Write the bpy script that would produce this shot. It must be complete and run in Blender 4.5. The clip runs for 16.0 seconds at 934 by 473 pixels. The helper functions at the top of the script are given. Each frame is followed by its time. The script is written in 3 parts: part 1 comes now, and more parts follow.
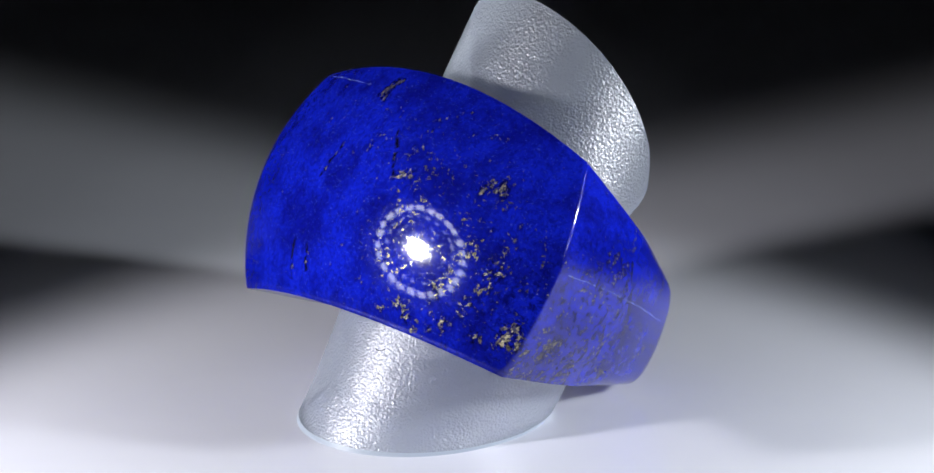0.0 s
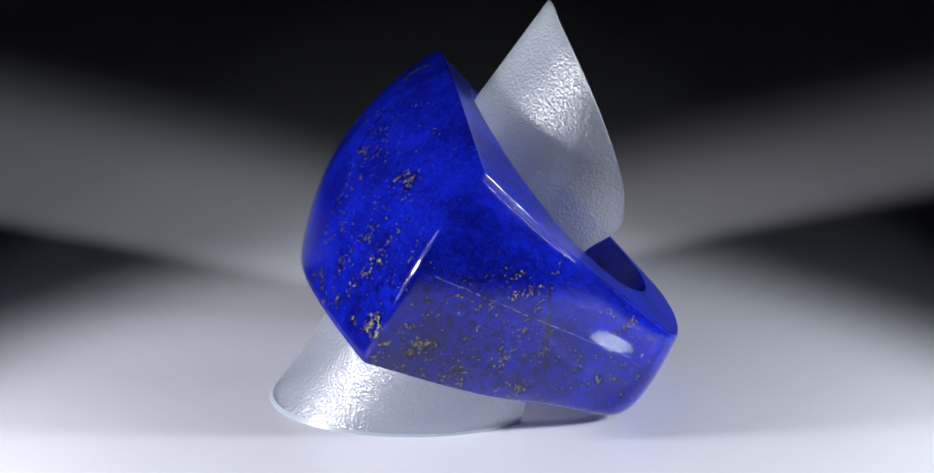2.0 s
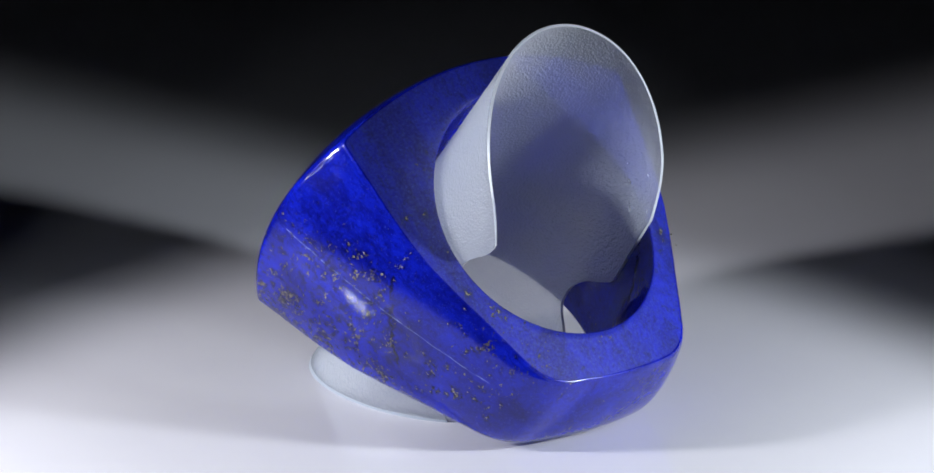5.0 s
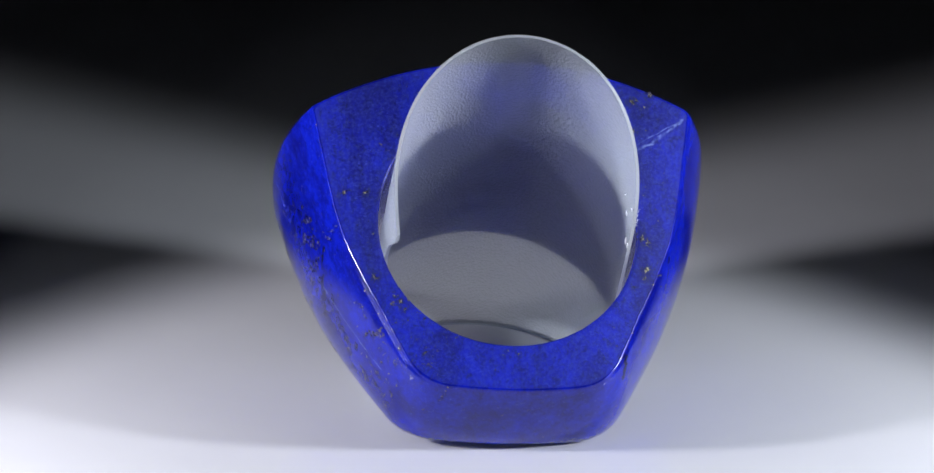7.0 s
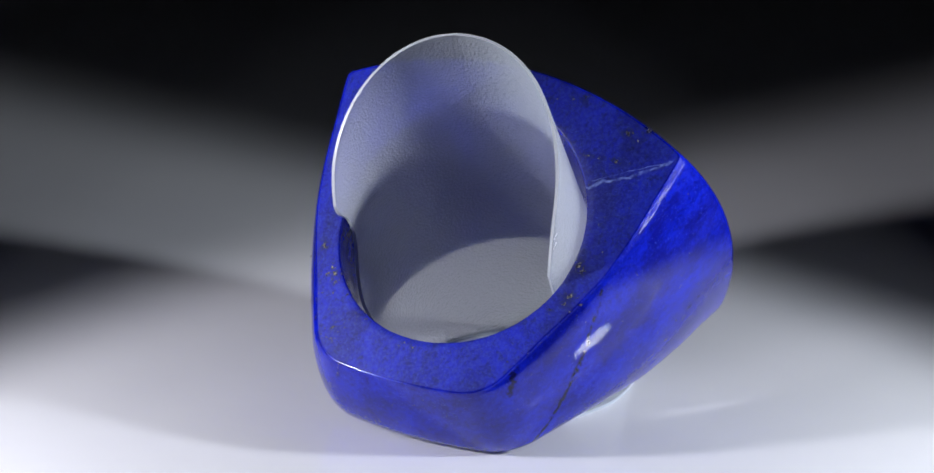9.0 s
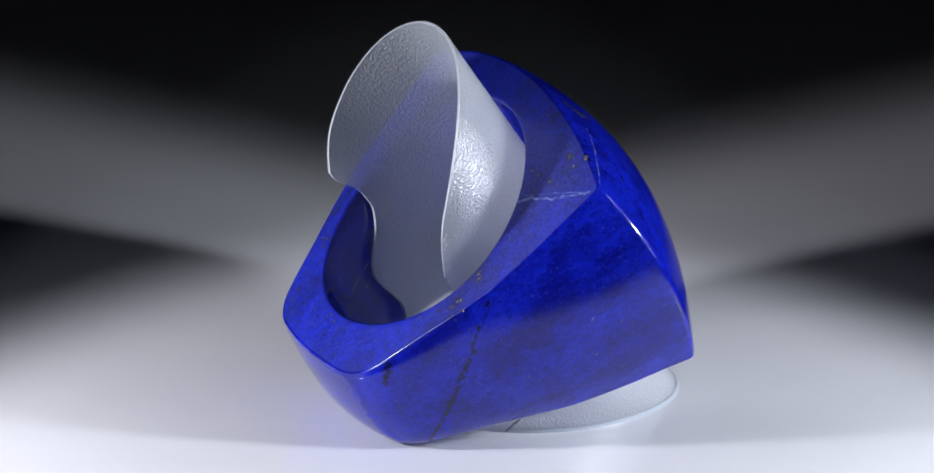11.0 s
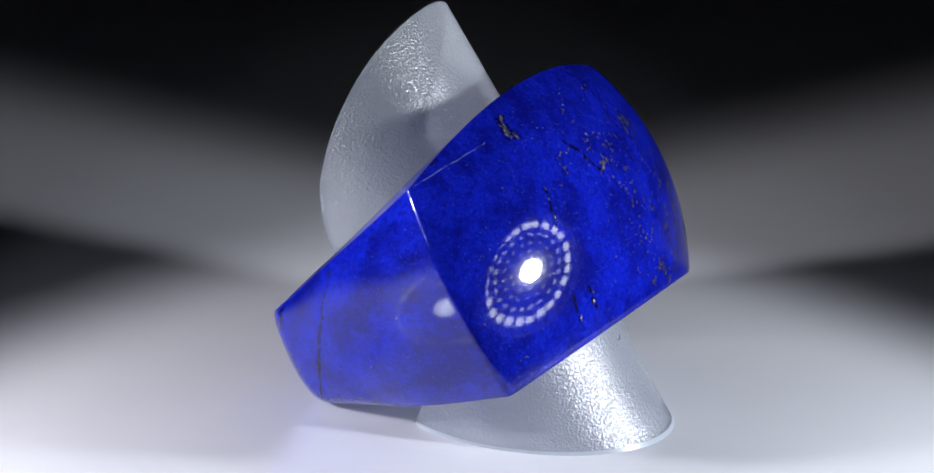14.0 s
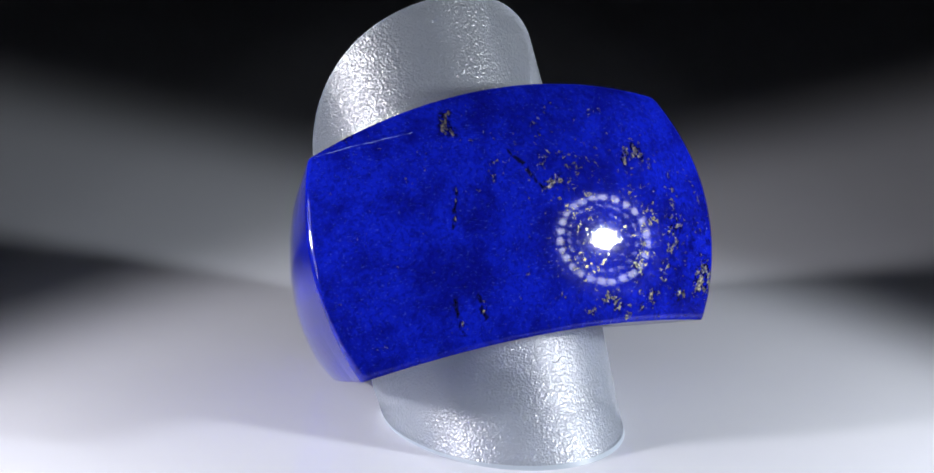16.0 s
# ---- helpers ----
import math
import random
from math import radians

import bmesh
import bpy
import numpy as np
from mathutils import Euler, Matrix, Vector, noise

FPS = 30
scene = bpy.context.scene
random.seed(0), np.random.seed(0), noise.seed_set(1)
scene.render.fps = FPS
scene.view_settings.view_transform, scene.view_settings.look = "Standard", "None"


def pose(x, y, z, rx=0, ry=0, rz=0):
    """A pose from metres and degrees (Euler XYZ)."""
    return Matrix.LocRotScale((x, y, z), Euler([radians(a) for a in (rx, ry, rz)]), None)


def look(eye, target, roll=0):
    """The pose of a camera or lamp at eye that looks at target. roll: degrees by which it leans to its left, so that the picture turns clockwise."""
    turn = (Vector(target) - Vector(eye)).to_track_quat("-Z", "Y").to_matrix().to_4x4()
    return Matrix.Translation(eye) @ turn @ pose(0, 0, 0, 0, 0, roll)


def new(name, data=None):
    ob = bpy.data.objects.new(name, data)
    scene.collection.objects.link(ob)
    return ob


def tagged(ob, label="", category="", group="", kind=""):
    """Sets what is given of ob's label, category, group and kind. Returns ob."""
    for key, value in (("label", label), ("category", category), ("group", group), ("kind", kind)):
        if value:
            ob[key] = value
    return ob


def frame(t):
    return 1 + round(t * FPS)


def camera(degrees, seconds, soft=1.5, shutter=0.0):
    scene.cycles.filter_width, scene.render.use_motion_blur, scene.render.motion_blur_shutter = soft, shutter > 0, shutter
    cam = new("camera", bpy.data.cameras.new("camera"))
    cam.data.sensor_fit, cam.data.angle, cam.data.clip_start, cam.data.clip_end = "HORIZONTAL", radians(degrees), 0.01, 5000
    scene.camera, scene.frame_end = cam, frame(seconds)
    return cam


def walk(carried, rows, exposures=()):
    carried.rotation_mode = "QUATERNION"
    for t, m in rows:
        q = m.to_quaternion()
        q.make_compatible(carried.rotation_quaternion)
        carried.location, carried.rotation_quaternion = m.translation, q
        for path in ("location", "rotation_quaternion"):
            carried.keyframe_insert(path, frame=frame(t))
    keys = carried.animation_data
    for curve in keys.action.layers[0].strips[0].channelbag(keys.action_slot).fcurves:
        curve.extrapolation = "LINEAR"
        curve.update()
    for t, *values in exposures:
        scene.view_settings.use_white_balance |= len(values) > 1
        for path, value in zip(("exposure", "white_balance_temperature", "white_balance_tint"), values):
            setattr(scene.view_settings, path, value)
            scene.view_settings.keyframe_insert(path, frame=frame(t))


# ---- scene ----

MM = 0.001
SECONDS = 16.0
SPIN = -18.0          # degrees a second, three turns of the table a minute
FLOOR = 13.2          # height of the table's axis point over its top, mm

# ---- camera ----
cam = camera(3.5, SECONDS, soft=1.6)
EYE = (0.0, -1.1034, 0.42109)
AIM = (-0.001296, 0.0, 0.0132)
VIEW = look(EYE, AIM, 1.49)
walk(cam, [(0.0, VIEW), (SECONDS, VIEW)])

# ---- light ----
scene.view_settings.exposure = 0.0
world = bpy.data.worlds.new("dark_room")
scene.world = world
world.use_nodes = True
world.node_tree.nodes["Background"].inputs["Color"].default_value = (0.6, 0.65, 0.8, 1)
world.node_tree.nodes["Background"].inputs["Strength"].default_value = 0.00008

LAMP_L = (-0.095, -0.047, 0.047)
LAMP_R = (0.100, -0.036, 0.046)
DOOR_L, DOOR_R = 49.5, 136.0      # headings of the beams' far edges, cut by an unseen black flap added to each lamp
AIM_L = (0.006, -0.003, 0.0)
AIM_R = (-0.006, -0.002, 0.0)


def spot(name, eye, target, watts, colour):
    d = bpy.data.lights.new(name, "SPOT")
    d.energy, d.color = watts, colour
    d.spot_size, d.spot_blend = radians(42.5), 0.4
    d.shadow_soft_size = 0.0066
    ob = new(name, d)
    ob.matrix_world = look(eye, target)
    return ob


spot("spot_light", LAMP_L, AIM_L, 0.535, (0.94, 0.93, 1.0))
spot("spot_light", LAMP_R, AIM_R, 0.535, (0.885, 0.93, 1.0))


# ---- materials ----
class Nodes:
    """Small helper round a material's node tree."""

    def __init__(self, name):
        self.mat = bpy.data.materials.new(name)
        self.mat.use_nodes = True
        self.tree = self.mat.node_tree
        self.out = self.tree.nodes["Material Output"]
        self.bsdf = self.tree.nodes["Principled BSDF"]

    def add(self, kind, **values):
        n = self.tree.nodes.new(kind)
        for k, val in values.items():
            n.inputs[k.replace("_", " ")].default_value = val
        return n

    def link(self, a, b):
        self.tree.links.new(a, b)

    def math(self, op, a, b=0.0, c=0.0, clamp=False):
        n = self.tree.nodes.new("ShaderNodeMath")
        n.operation, n.use_clamp = op, clamp
        for i, val in enumerate((a, b, c)):
            if isinstance(val, (int, float)):
                n.inputs[i].default_value = val
            else:
                self.link(val, n.inputs[i])
        return n.outputs[0]

    def mix(self, f, a, b):
        n = self.tree.nodes.new("ShaderNodeMix")
        n.data_type = "RGBA"
        for sock, val in ((n.inputs[0], f), (n.inputs[6], a), (n.inputs[7], b)):
            if isinstance(val, (int, float)):
                sock.default_value = val
            elif isinstance(val, tuple):
                sock.default_value = (*val, 1)
            else:
                self.link(val, sock)
        return n.outputs[2]

    def noise(self, vec, scale, detail=4.0, rough=0.55):
        n = self.add("ShaderNodeTexNoise", Scale=scale, Detail=detail, Roughness=rough)
        self.link(vec, n.inputs["Vector"])
        return n.outputs["Fac"]

    def ramp(self, f, lo, hi):
        n = self.tree.nodes.new("ShaderNodeMapRange")
        n.interpolation_type = "SMOOTHSTEP"
        self.link(f, n.inputs[0])
        n.inputs[1].default_value, n.inputs[2].default_value = lo, hi
        return n.outputs[0]

    def dist(self, vec, p, scale=(1, 1, 1)):
        a = self.tree.nodes.new("ShaderNodeVectorMath")
        a.operation = "SUBTRACT"
        self.link(vec, a.inputs[0])
        a.inputs[1].default_value = p
        b = self.tree.nodes.new("ShaderNodeVectorMath")
        b.operation = "MULTIPLY"
        self.link(a.outputs[0], b.inputs[0])
        b.inputs[1].default_value = scale
        c = self.tree.nodes.new("ShaderNodeVectorMath")
        c.operation = "LENGTH"
        self.link(b.outputs[0], c.inputs[0])
        return c.outputs["Value"]

    def bump(self, height, strength, distance):
        n = self.add("ShaderNodeBump", Strength=strength, Distance=distance)
        self.link(height, n.inputs["Height"])
        return n.outputs["Normal"]


def segment_distance(m, v, a, b):
    """Distance of v from the line between a and b."""
    a, b = Vector(a), Vector(b)
    ab = b - a
    pa = m.tree.nodes.new("ShaderNodeVectorMath")
    pa.operation = "SUBTRACT"
    m.link(v, pa.inputs[0])
    pa.inputs[1].default_value = a
    dot = m.tree.nodes.new("ShaderNodeVectorMath")
    dot.operation = "DOT_PRODUCT"
    m.link(pa.outputs[0], dot.inputs[0])
    dot.inputs[1].default_value = ab / ab.length_squared
    h = m.math("ADD", dot.outputs["Value"], 0.0, clamp=True)
    sc = m.tree.nodes.new("ShaderNodeVectorMath")
    sc.operation = "SCALE"
    sc.inputs[0].default_value = ab
    m.link(h, sc.inputs["Scale"])
    d = m.tree.nodes.new("ShaderNodeVectorMath")
    d.operation = "DISTANCE"
    m.link(pa.outputs[0], d.inputs[0])
    m.link(sc.outputs[0], d.inputs[1])
    return d.outputs["Value"]


def lapis_material():
    m = Nodes("lapis_lazuli")
    at = m.tree.nodes.new("ShaderNodeAttribute")
    at.attribute_name = "stone"
    raw = at.outputs["Vector"]
    # wavering coordinates, so that veins and patches run unevenly
    nz = m.add("ShaderNodeTexNoise", Scale=0.9, Detail=3.0)
    m.link(raw, nz.inputs["Vector"])
    wob = m.tree.nodes.new("ShaderNodeVectorMath")
    wob.operation = "MULTIPLY_ADD"
    m.link(nz.outputs["Color"], wob.inputs[0])
    wob.inputs[1].default_value = (0.9, 0.9, 0.9)
    m.link(raw, wob.inputs[2])
    v = wob.outputs[0]
    off = Vector((0.45, 0.45, 0.45))
    # drawn-out grain along the stone's bedding
    mp = m.tree.nodes.new("ShaderNodeMapping")
    m.link(v, mp.inputs["Vector"])
    mp.inputs["Rotation"].default_value = (0.3, 0.5, 0.9)
    mp.inputs["Scale"].default_value = (1.0, 0.45, 1.0)
    grain = mp.outputs[0]
    blue = m.mix(m.ramp(m.noise(grain, 0.28, 6, 0.65), 0.36, 0.66), (0.005, 0.014, 0.46), (0.003, 0.005, 0.20))
    blue = m.mix(m.math("MULTIPLY", m.ramp(m.noise(grain, 2.6, 6, 0.78), 0.42, 0.66), 0.62), blue, (0.002, 0.003, 0.11))
    pale = m.ramp(m.noise(grain, 5.5, 4, 0.8), 0.60, 0.80)
    blue = m.mix(m.math("MULTIPLY", pale, 0.5), blue, (0.035, 0.075, 0.66))
    # short pale fibres, two ways
    for rot, thr in (((0.9, 0.2, 0.4), 0.665), ((0.1, 1.2, 2.1), 0.675)):
        fm = m.tree.nodes.new("ShaderNodeMapping")
        m.link(v, fm.inputs["Vector"])
        fm.inputs["Rotation"].default_value = rot
        fm.inputs["Scale"].default_value = (2.6, 10.0, 10.0)
        fib = m.ramp(m.noise(fm.outputs[0], 1.0, 2, 0.5), thr, thr + 0.05)
        blue = m.mix(m.math("MULTIPLY", fib, 0.36), blue, (0.09, 0.14, 0.70))
    # clouds of fine dark grains
    cloud = m.ramp(m.noise(v, 0.42, 4, 0.6), 0.42, 0.62)
    grains = m.ramp(m.noise(raw, 4.6, 3, 0.62), 0.555, 0.64)
    blue = m.mix(m.math("MULTIPLY", m.math("MULTIPLY", cloud, grains), 0.35), blue, (0.003, 0.004, 0.06))
    # seams are sheets through the stone: each shows as a line on the side it cuts
    calm = m.tree.nodes.new("ShaderNodeVectorMath")
    calm.operation = "MULTIPLY_ADD"
    m.link(nz.outputs["Color"], calm.inputs[0])
    calm.inputs[1].default_value = (0.3, 0.3, 0.3)
    m.link(raw, calm.inputs[2])
    split = m.tree.nodes.new("ShaderNodeSeparateXYZ")
    m.link(raw, split.inputs[0])
    across, up, along = split.outputs

    def seam(a, b, w, axis, side, vec, shift):
        keep = [1.0, 1.0, 1.0]
        keep[axis] = 0.0
        flat = m.tree.nodes.new("ShaderNodeVectorMath")
        flat.operation = "MULTIPLY"
        m.link(vec, flat.inputs[0])
        flat.inputs[1].default_value = keep
        a, b = [Vector([(c + shift) * k for c, k in zip(p, keep)]) for p in (a, b)]
        f = m.math("SUBTRACT", 1.0, m.ramp(segment_distance(m, flat.outputs[0], a, b), w * 0.35, w * 1.5))
        return m.math("MULTIPLY", f, m.ramp(m.math("MULTIPLY", split.outputs[axis], side), 1.0, 2.0))

    dark = None
    for a, b, w, axis, side in (((12.7, -1.5, -0.6), (11.9, -5.3, -3.9), 0.16, 0, 1), ((11.9, -5.3, -3.9), (8.7, -11.1, -9.5), 0.2, 0, 1),
                                ((9.1, -9.9, -1.6), (8.5, -11.4, -3.0), 0.22, 0, 1), ((7.2, 13.3, -11.4), (6.9, 12.5, -13.9), 0.22, 1, 1),
                                ((5.4, 13.7, -11.5), (5.0, 13.2, -13.2), 0.2, 1, 1), ((5.3, 14.7, -3.0), (6.3, 14.7, -6.2), 0.13, 1, 1),
                                ((4.3, 13.4, 3.0), (4.2, 13.9, 1.2), 0.34, 1, 1), ((0.5, 14.6, -1.0), (-1.5, 15.0, -4.5), 0.16, 1, 1),
                                ((-13.5, 0.0, -2.5), (-12.0, -4.0, -8.5), 0.16, 0, -1)):
        f = seam(a, b, w, axis, side, v, 0.45)
        dark = f if dark is None else m.math("MAXIMUM", dark, f)
    patchy = m.ramp(m.noise(raw, 2.2, 3), 0.36, 0.54)
    blue = m.mix(m.math("MULTIPLY", m.math("MULTIPLY", dark, patchy), 0.92), blue, (0.004, 0.004, 0.02))
    # thin pale calcite seams
    white = None
    for a, b, w, axis, side in (((-16.1, 8.6, -6.4), (-15.0, 2.6, -5.6), 0.035, 0, -1), ((-15.0, 2.6, -5.6), (-12.6, -3.8, -5.0), 0.038, 0, -1),
                                ((-12.6, -3.8, -5.0), (-9.4, -9.9, -4.6), 0.03, 0, -1), ((14.1, 10.2, 2.1), (7.0, 13.2, 2.1), 0.03, 1, 1),
                                ((8.8, 5.8, 2.1), (13.9, 9.2, 2.0), 0.03, 2, 1)):
        f = seam(a, b, w, axis, side, calm.outputs[0], 0.15)
        white = f if white is None else m.math("MAXIMUM", white, f)
    white = m.math("MULTIPLY", white, m.math("MULTIPLY_ADD", m.ramp(m.noise(raw, 1.6, 3), 0.36, 0.6), 0.85, 0.15))
    blue = m.mix(m.math("MULTIPLY", white, 0.6), blue, (0.30, 0.40, 0.85))
    # fine pyrite dust, thick in one flank and along the lower edge of the face
    flank = m.math("SUBTRACT", 1.0, m.ramp(m.dist(raw, (-13.5, 3.5, -10.0), (0.9, 0.62, 0.8)), 3.0, 9.5))
    face = m.math("SUBTRACT", 1.0, m.ramp(m.dist(raw, (-7.0, 13.5, -8.0), (0.7, 0.7, 0.6)), 2.5, 8.0))
    shank = m.math("SUBTRACT", 1.0, m.ramp(m.dist(raw, (-8.0, -9.0, -3.0), (1, 1, 1)), 2.0, 6.5))
    dense = m.math("MAXIMUM", m.math("MAXIMUM", m.math("MULTIPLY", flank, 1.0), face), m.math("MULTIPLY", shank, 0.9))
    dense = m.math("MULTIPLY_ADD", dense, 0.075, m.math("MULTIPLY_ADD", m.ramp(m.noise(raw, 0.55, 3), 0.4, 0.65), 0.05, 0.0))
    dense = m.math("MULTIPLY", dense, m.math("MULTIPLY_ADD", m.ramp(m.noise(raw, 0.8, 3, 0.6), 0.36, 0.6), 0.75, 0.45))
    mottle = m.math("MULTIPLY", m.math("MULTIPLY", flank, 0.9), m.ramp(m.noise(v, 1.5, 6, 0.78), 0.47, 0.60))
    blue = m.mix(mottle, blue, (0.0015, 0.002, 0.06))
    near = m.tree.nodes.new("ShaderNodeAttribute")
    near.attribute_name = "inclusion"
    dense = m.math("MULTIPLY_ADD", near.outputs["Fac"], 0.075, dense)
    spots = m.math("MULTIPLY", m.ramp(m.math("MULTIPLY", near.outputs["Fac"], m.math("MULTIPLY_ADD", m.ramp(m.noise(raw, 4.0, 4, 0.7), 0.4, 0.6), 0.95, 0.2)), 0.25, 0.7), 0.92)
    blue = m.mix(spots, blue, (0.002, 0.002, 0.035))
    dust = m.noise(v, 3.0, 5, 0.68)
    level = m.math("SUBTRACT", 0.715, dense)
    gold = m.ramp(m.math("SUBTRACT", dust, level), 0.0, 0.018)
    halo = m.ramp(m.math("SUBTRACT", dust, level), -0.045, 0.0)
    blue = m.mix(m.math("MULTIPLY", halo, 0.6), blue, (0.002, 0.002, 0.05))
    gcol = m.mix(m.ramp(m.noise(raw, 9.0, 2), 0.35, 0.65), (0.27, 0.245, 0.15), (0.04, 0.037, 0.028))
    mt = m.tree.nodes.new("ShaderNodeAttribute")
    mt.attribute_name = "matte"
    ground_face = m.ramp(mt.outputs["Fac"], 0.55, 1.0)
    blots = m.math("MULTIPLY", m.ramp(m.noise(v, 1.3, 6, 0.75), 0.5, 0.66), 0.7)
    blue = m.mix(m.math("MULTIPLY", ground_face, blots), blue, (0.002, 0.003, 0.07))
    # mottled paleness of the unpolished faces, with their lamp sheen put into the colour
    pale_sheen = m.math("MULTIPLY", m.ramp(m.noise(raw, 4.0, 6, 0.78), 0.40, 0.68), 0.30)
    blue = m.mix(m.math("MULTIPLY", ground_face, pale_sheen), blue, (0.085, 0.13, 0.46))
    m.link(m.mix(gold, blue, gcol), m.bsdf.inputs["Base Color"])
    m.link(m.math("MULTIPLY", gold, 0.75), m.bsdf.inputs["Metallic"])
    m.bsdf.inputs["IOR"].default_value = 1.5
    m.bsdf.inputs["Coat Weight"].default_value = 0.15
    m.bsdf.inputs["Coat Roughness"].default_value = 0.13
    h = m.math("SUBTRACT", m.math("MULTIPLY", m.noise(raw, 14.0, 3, 0.6), 0.35), m.math("MULTIPLY", halo, 0.6))
    polish = m.math("MULTIPLY_ADD", gold, 0.25, m.math("MULTIPLY_ADD", m.noise(raw, 1.3, 4), 0.05, 0.018))
    m.link(m.math("MULTIPLY_ADD", mt.outputs["Fac"], 0.36, polish), m.bsdf.inputs["Roughness"])
    m.link(m.bump(h, 0.035, 0.00004), m.bsdf.inputs["Normal"])
    return m.mat


def pyrite_material():
    m = Nodes("pyrite")
    co = m.tree.nodes.new("ShaderNodeTexCoord").outputs["Object"]
    n = m.noise(co, 5200, 4, 0.7)
    col = m.mix(m.ramp(n, 0.38, 0.62), (0.03, 0.027, 0.017), (0.42, 0.385, 0.25))
    gap = m.ramp(m.noise(co, 4200, 4, 0.65), 0.49, 0.53)
    m.link(m.mix(gap, col, (0.002, 0.002, 0.05)), m.bsdf.inputs["Base Color"])
    m.link(m.math("MULTIPLY_ADD", gap, -0.75, 0.75), m.bsdf.inputs["Metallic"])
    m.bsdf.inputs["Roughness"].default_value = 0.42
    m.link(m.bump(n, 0.7, 0.0001), m.bsdf.inputs["Normal"])
    return m.mat


def plastic_material():
    m = Nodes("frosted_plastic")
    co = m.tree.nodes.new("ShaderNodeTexCoord").outputs["Object"]
    pebble = m.add("ShaderNodeTexVoronoi", Scale=5800.0, Randomness=1.0)
    pebble.feature = "SMOOTH_F1"
    m.link(co, pebble.inputs["Vector"])
    n1 = m.noise(co, 3400, 3, 0.6)
    h = m.math("ADD", pebble.outputs["Distance"], n1)
    nor = m.bump(h, 1.0, 0.00015)
    sparkle = m.bump(h, 0.95, 0.00006)
    dif = m.add("ShaderNodeBsdfDiffuse", Color=(0.81, 0.88, 0.96, 1))
    tl = m.add("ShaderNodeBsdfTranslucent", Color=(0.87, 0.92, 0.98, 1))
    rf = m.add("ShaderNodeBsdfRefraction", Color=(0.95, 0.97, 1.0, 1), Roughness=0.28, IOR=1.08)
    tp = m.add("ShaderNodeBsdfTransparent", Color=(0.98, 0.98, 0.98, 1))
    gl = m.add("ShaderNodeBsdfGlossy", Color=(1, 1, 1, 1), Roughness=0.25)
    for n in (rf, dif, tl):
        m.link(nor, n.inputs["Normal"])
    m.link(sparkle, gl.inputs["Normal"])

    def blend(f, a, b):
        x = m.tree.nodes.new("ShaderNodeMixShader")
        if isinstance(f, float):
            x.inputs[0].default_value = f
        else:
            m.link(f, x.inputs[0])
        m.link(a, x.inputs[1])
        m.link(b, x.inputs[2])
        return x.outputs[0]
    body = blend(0.74, dif.outputs[0], tl.outputs[0])
    clear = blend(0.9, rf.outputs[0], tp.outputs[0])
    both = blend(0.65, body, clear)
    fr = m.add("ShaderNodeLayerWeight", Blend=0.5)
    sheen = m.math("MULTIPLY_ADD", m.math("POWER", fr.outputs["Facing"], 4.0), 0.32, 0.08)
    m.link(blend(sheen, both, gl.outputs[0]), m.out.inputs["Surface"])
    return m.mat


def table_material():
    m = Nodes("white_table_top")
    co = m.tree.nodes.new("ShaderNodeTexCoord").outputs["Object"]
    big = m.ramp(m.noise(co, 35, 4, 0.6), 0.3, 0.7)
    col = m.mix(big, (0.74, 0.745, 0.79), (0.78, 0.785, 0.82))
    speck = m.ramp(m.noise(co, 900, 2, 0.5), 0.79, 0.83)
    m.link(m.mix(m.math("MULTIPLY", speck, 0.5), col, (0.35, 0.33, 0.33)), m.bsdf.inputs["Base Color"])
    m.bsdf.inputs["Roughness"].default_value = 0.012
    m.bsdf.inputs["Specular IOR Level"].default_value = 0.5
    m.link(m.bump(m.noise(co, 300, 2), 0.008, 0.00005), m.bsdf.inputs["Normal"])
    return m.mat


def glow_material(name, colour, strength):
    m = Nodes(name)
    m.bsdf.inputs["Base Color"].default_value = (*colour, 1)
    m.bsdf.inputs["Emission Color"].default_value = (*colour, 1)
    m.bsdf.inputs["Emission Strength"].default_value = strength
    return m.mat


def simple(name, colour, rough, metal=0.0):
    m = Nodes(name)
    m.bsdf.inputs["Base Color"].default_value = (*colour, 1)
    m.bsdf.inputs["Roughness"].default_value = rough
    m.bsdf.inputs["Metallic"].default_value = metal
    return m.mat


LAPIS = lapis_material()
PLASTIC = plastic_material()
CUT = simple("cut_plastic_edge", (0.46, 0.49, 0.54), 0.4)
PYRITE = pyrite_material()
WHITE = table_material()
# the facets emit the light that real mirror facets would reflect
FACET = glow_material("glowing_facet", (0.85, 0.9, 1.0), 10.0)
INNER_FACET = glow_material("dim_glowing_facet", (0.85, 0.9, 1.0), 5.0)
BAFFLE = simple("black_flocked_metal", (0.004, 0.004, 0.004), 1.0)
BAFFLE.node_tree.nodes["Principled BSDF"].inputs["Specular IOR Level"].default_value = 0.0
SILVER = simple("reflector_metal", (0.06, 0.06, 0.065), 0.35, 1.0)
HOUSING = simple("black_lamp_housing", (0.02, 0.02, 0.022), 0.5)
# contact shade and refraction at the plastic's lower edge, put into a colour
FOOT_SHADE = simple("plastic_foot_shade", (0.42, 0.47, 0.53), 0.3)
LINT = simple("white_lint", (0.8, 0.82, 0.85), 0.8)
DARK = simple("black_table", (0.02, 0.02, 0.022), 0.6)


# ---- the setting ----
def mesh_object(name, verts, faces, material, parent=None, smooth=True):
    me = bpy.data.meshes.new(name)
    me.from_pydata([tuple(p) for p in verts], [], faces)
    me.materials.append(material)
    if smooth:
        me.polygons.foreach_set("use_smooth", [True] * len(me.polygons))
    me.update()
    ob = new(name, me)
    ob.parent = parent
    return ob


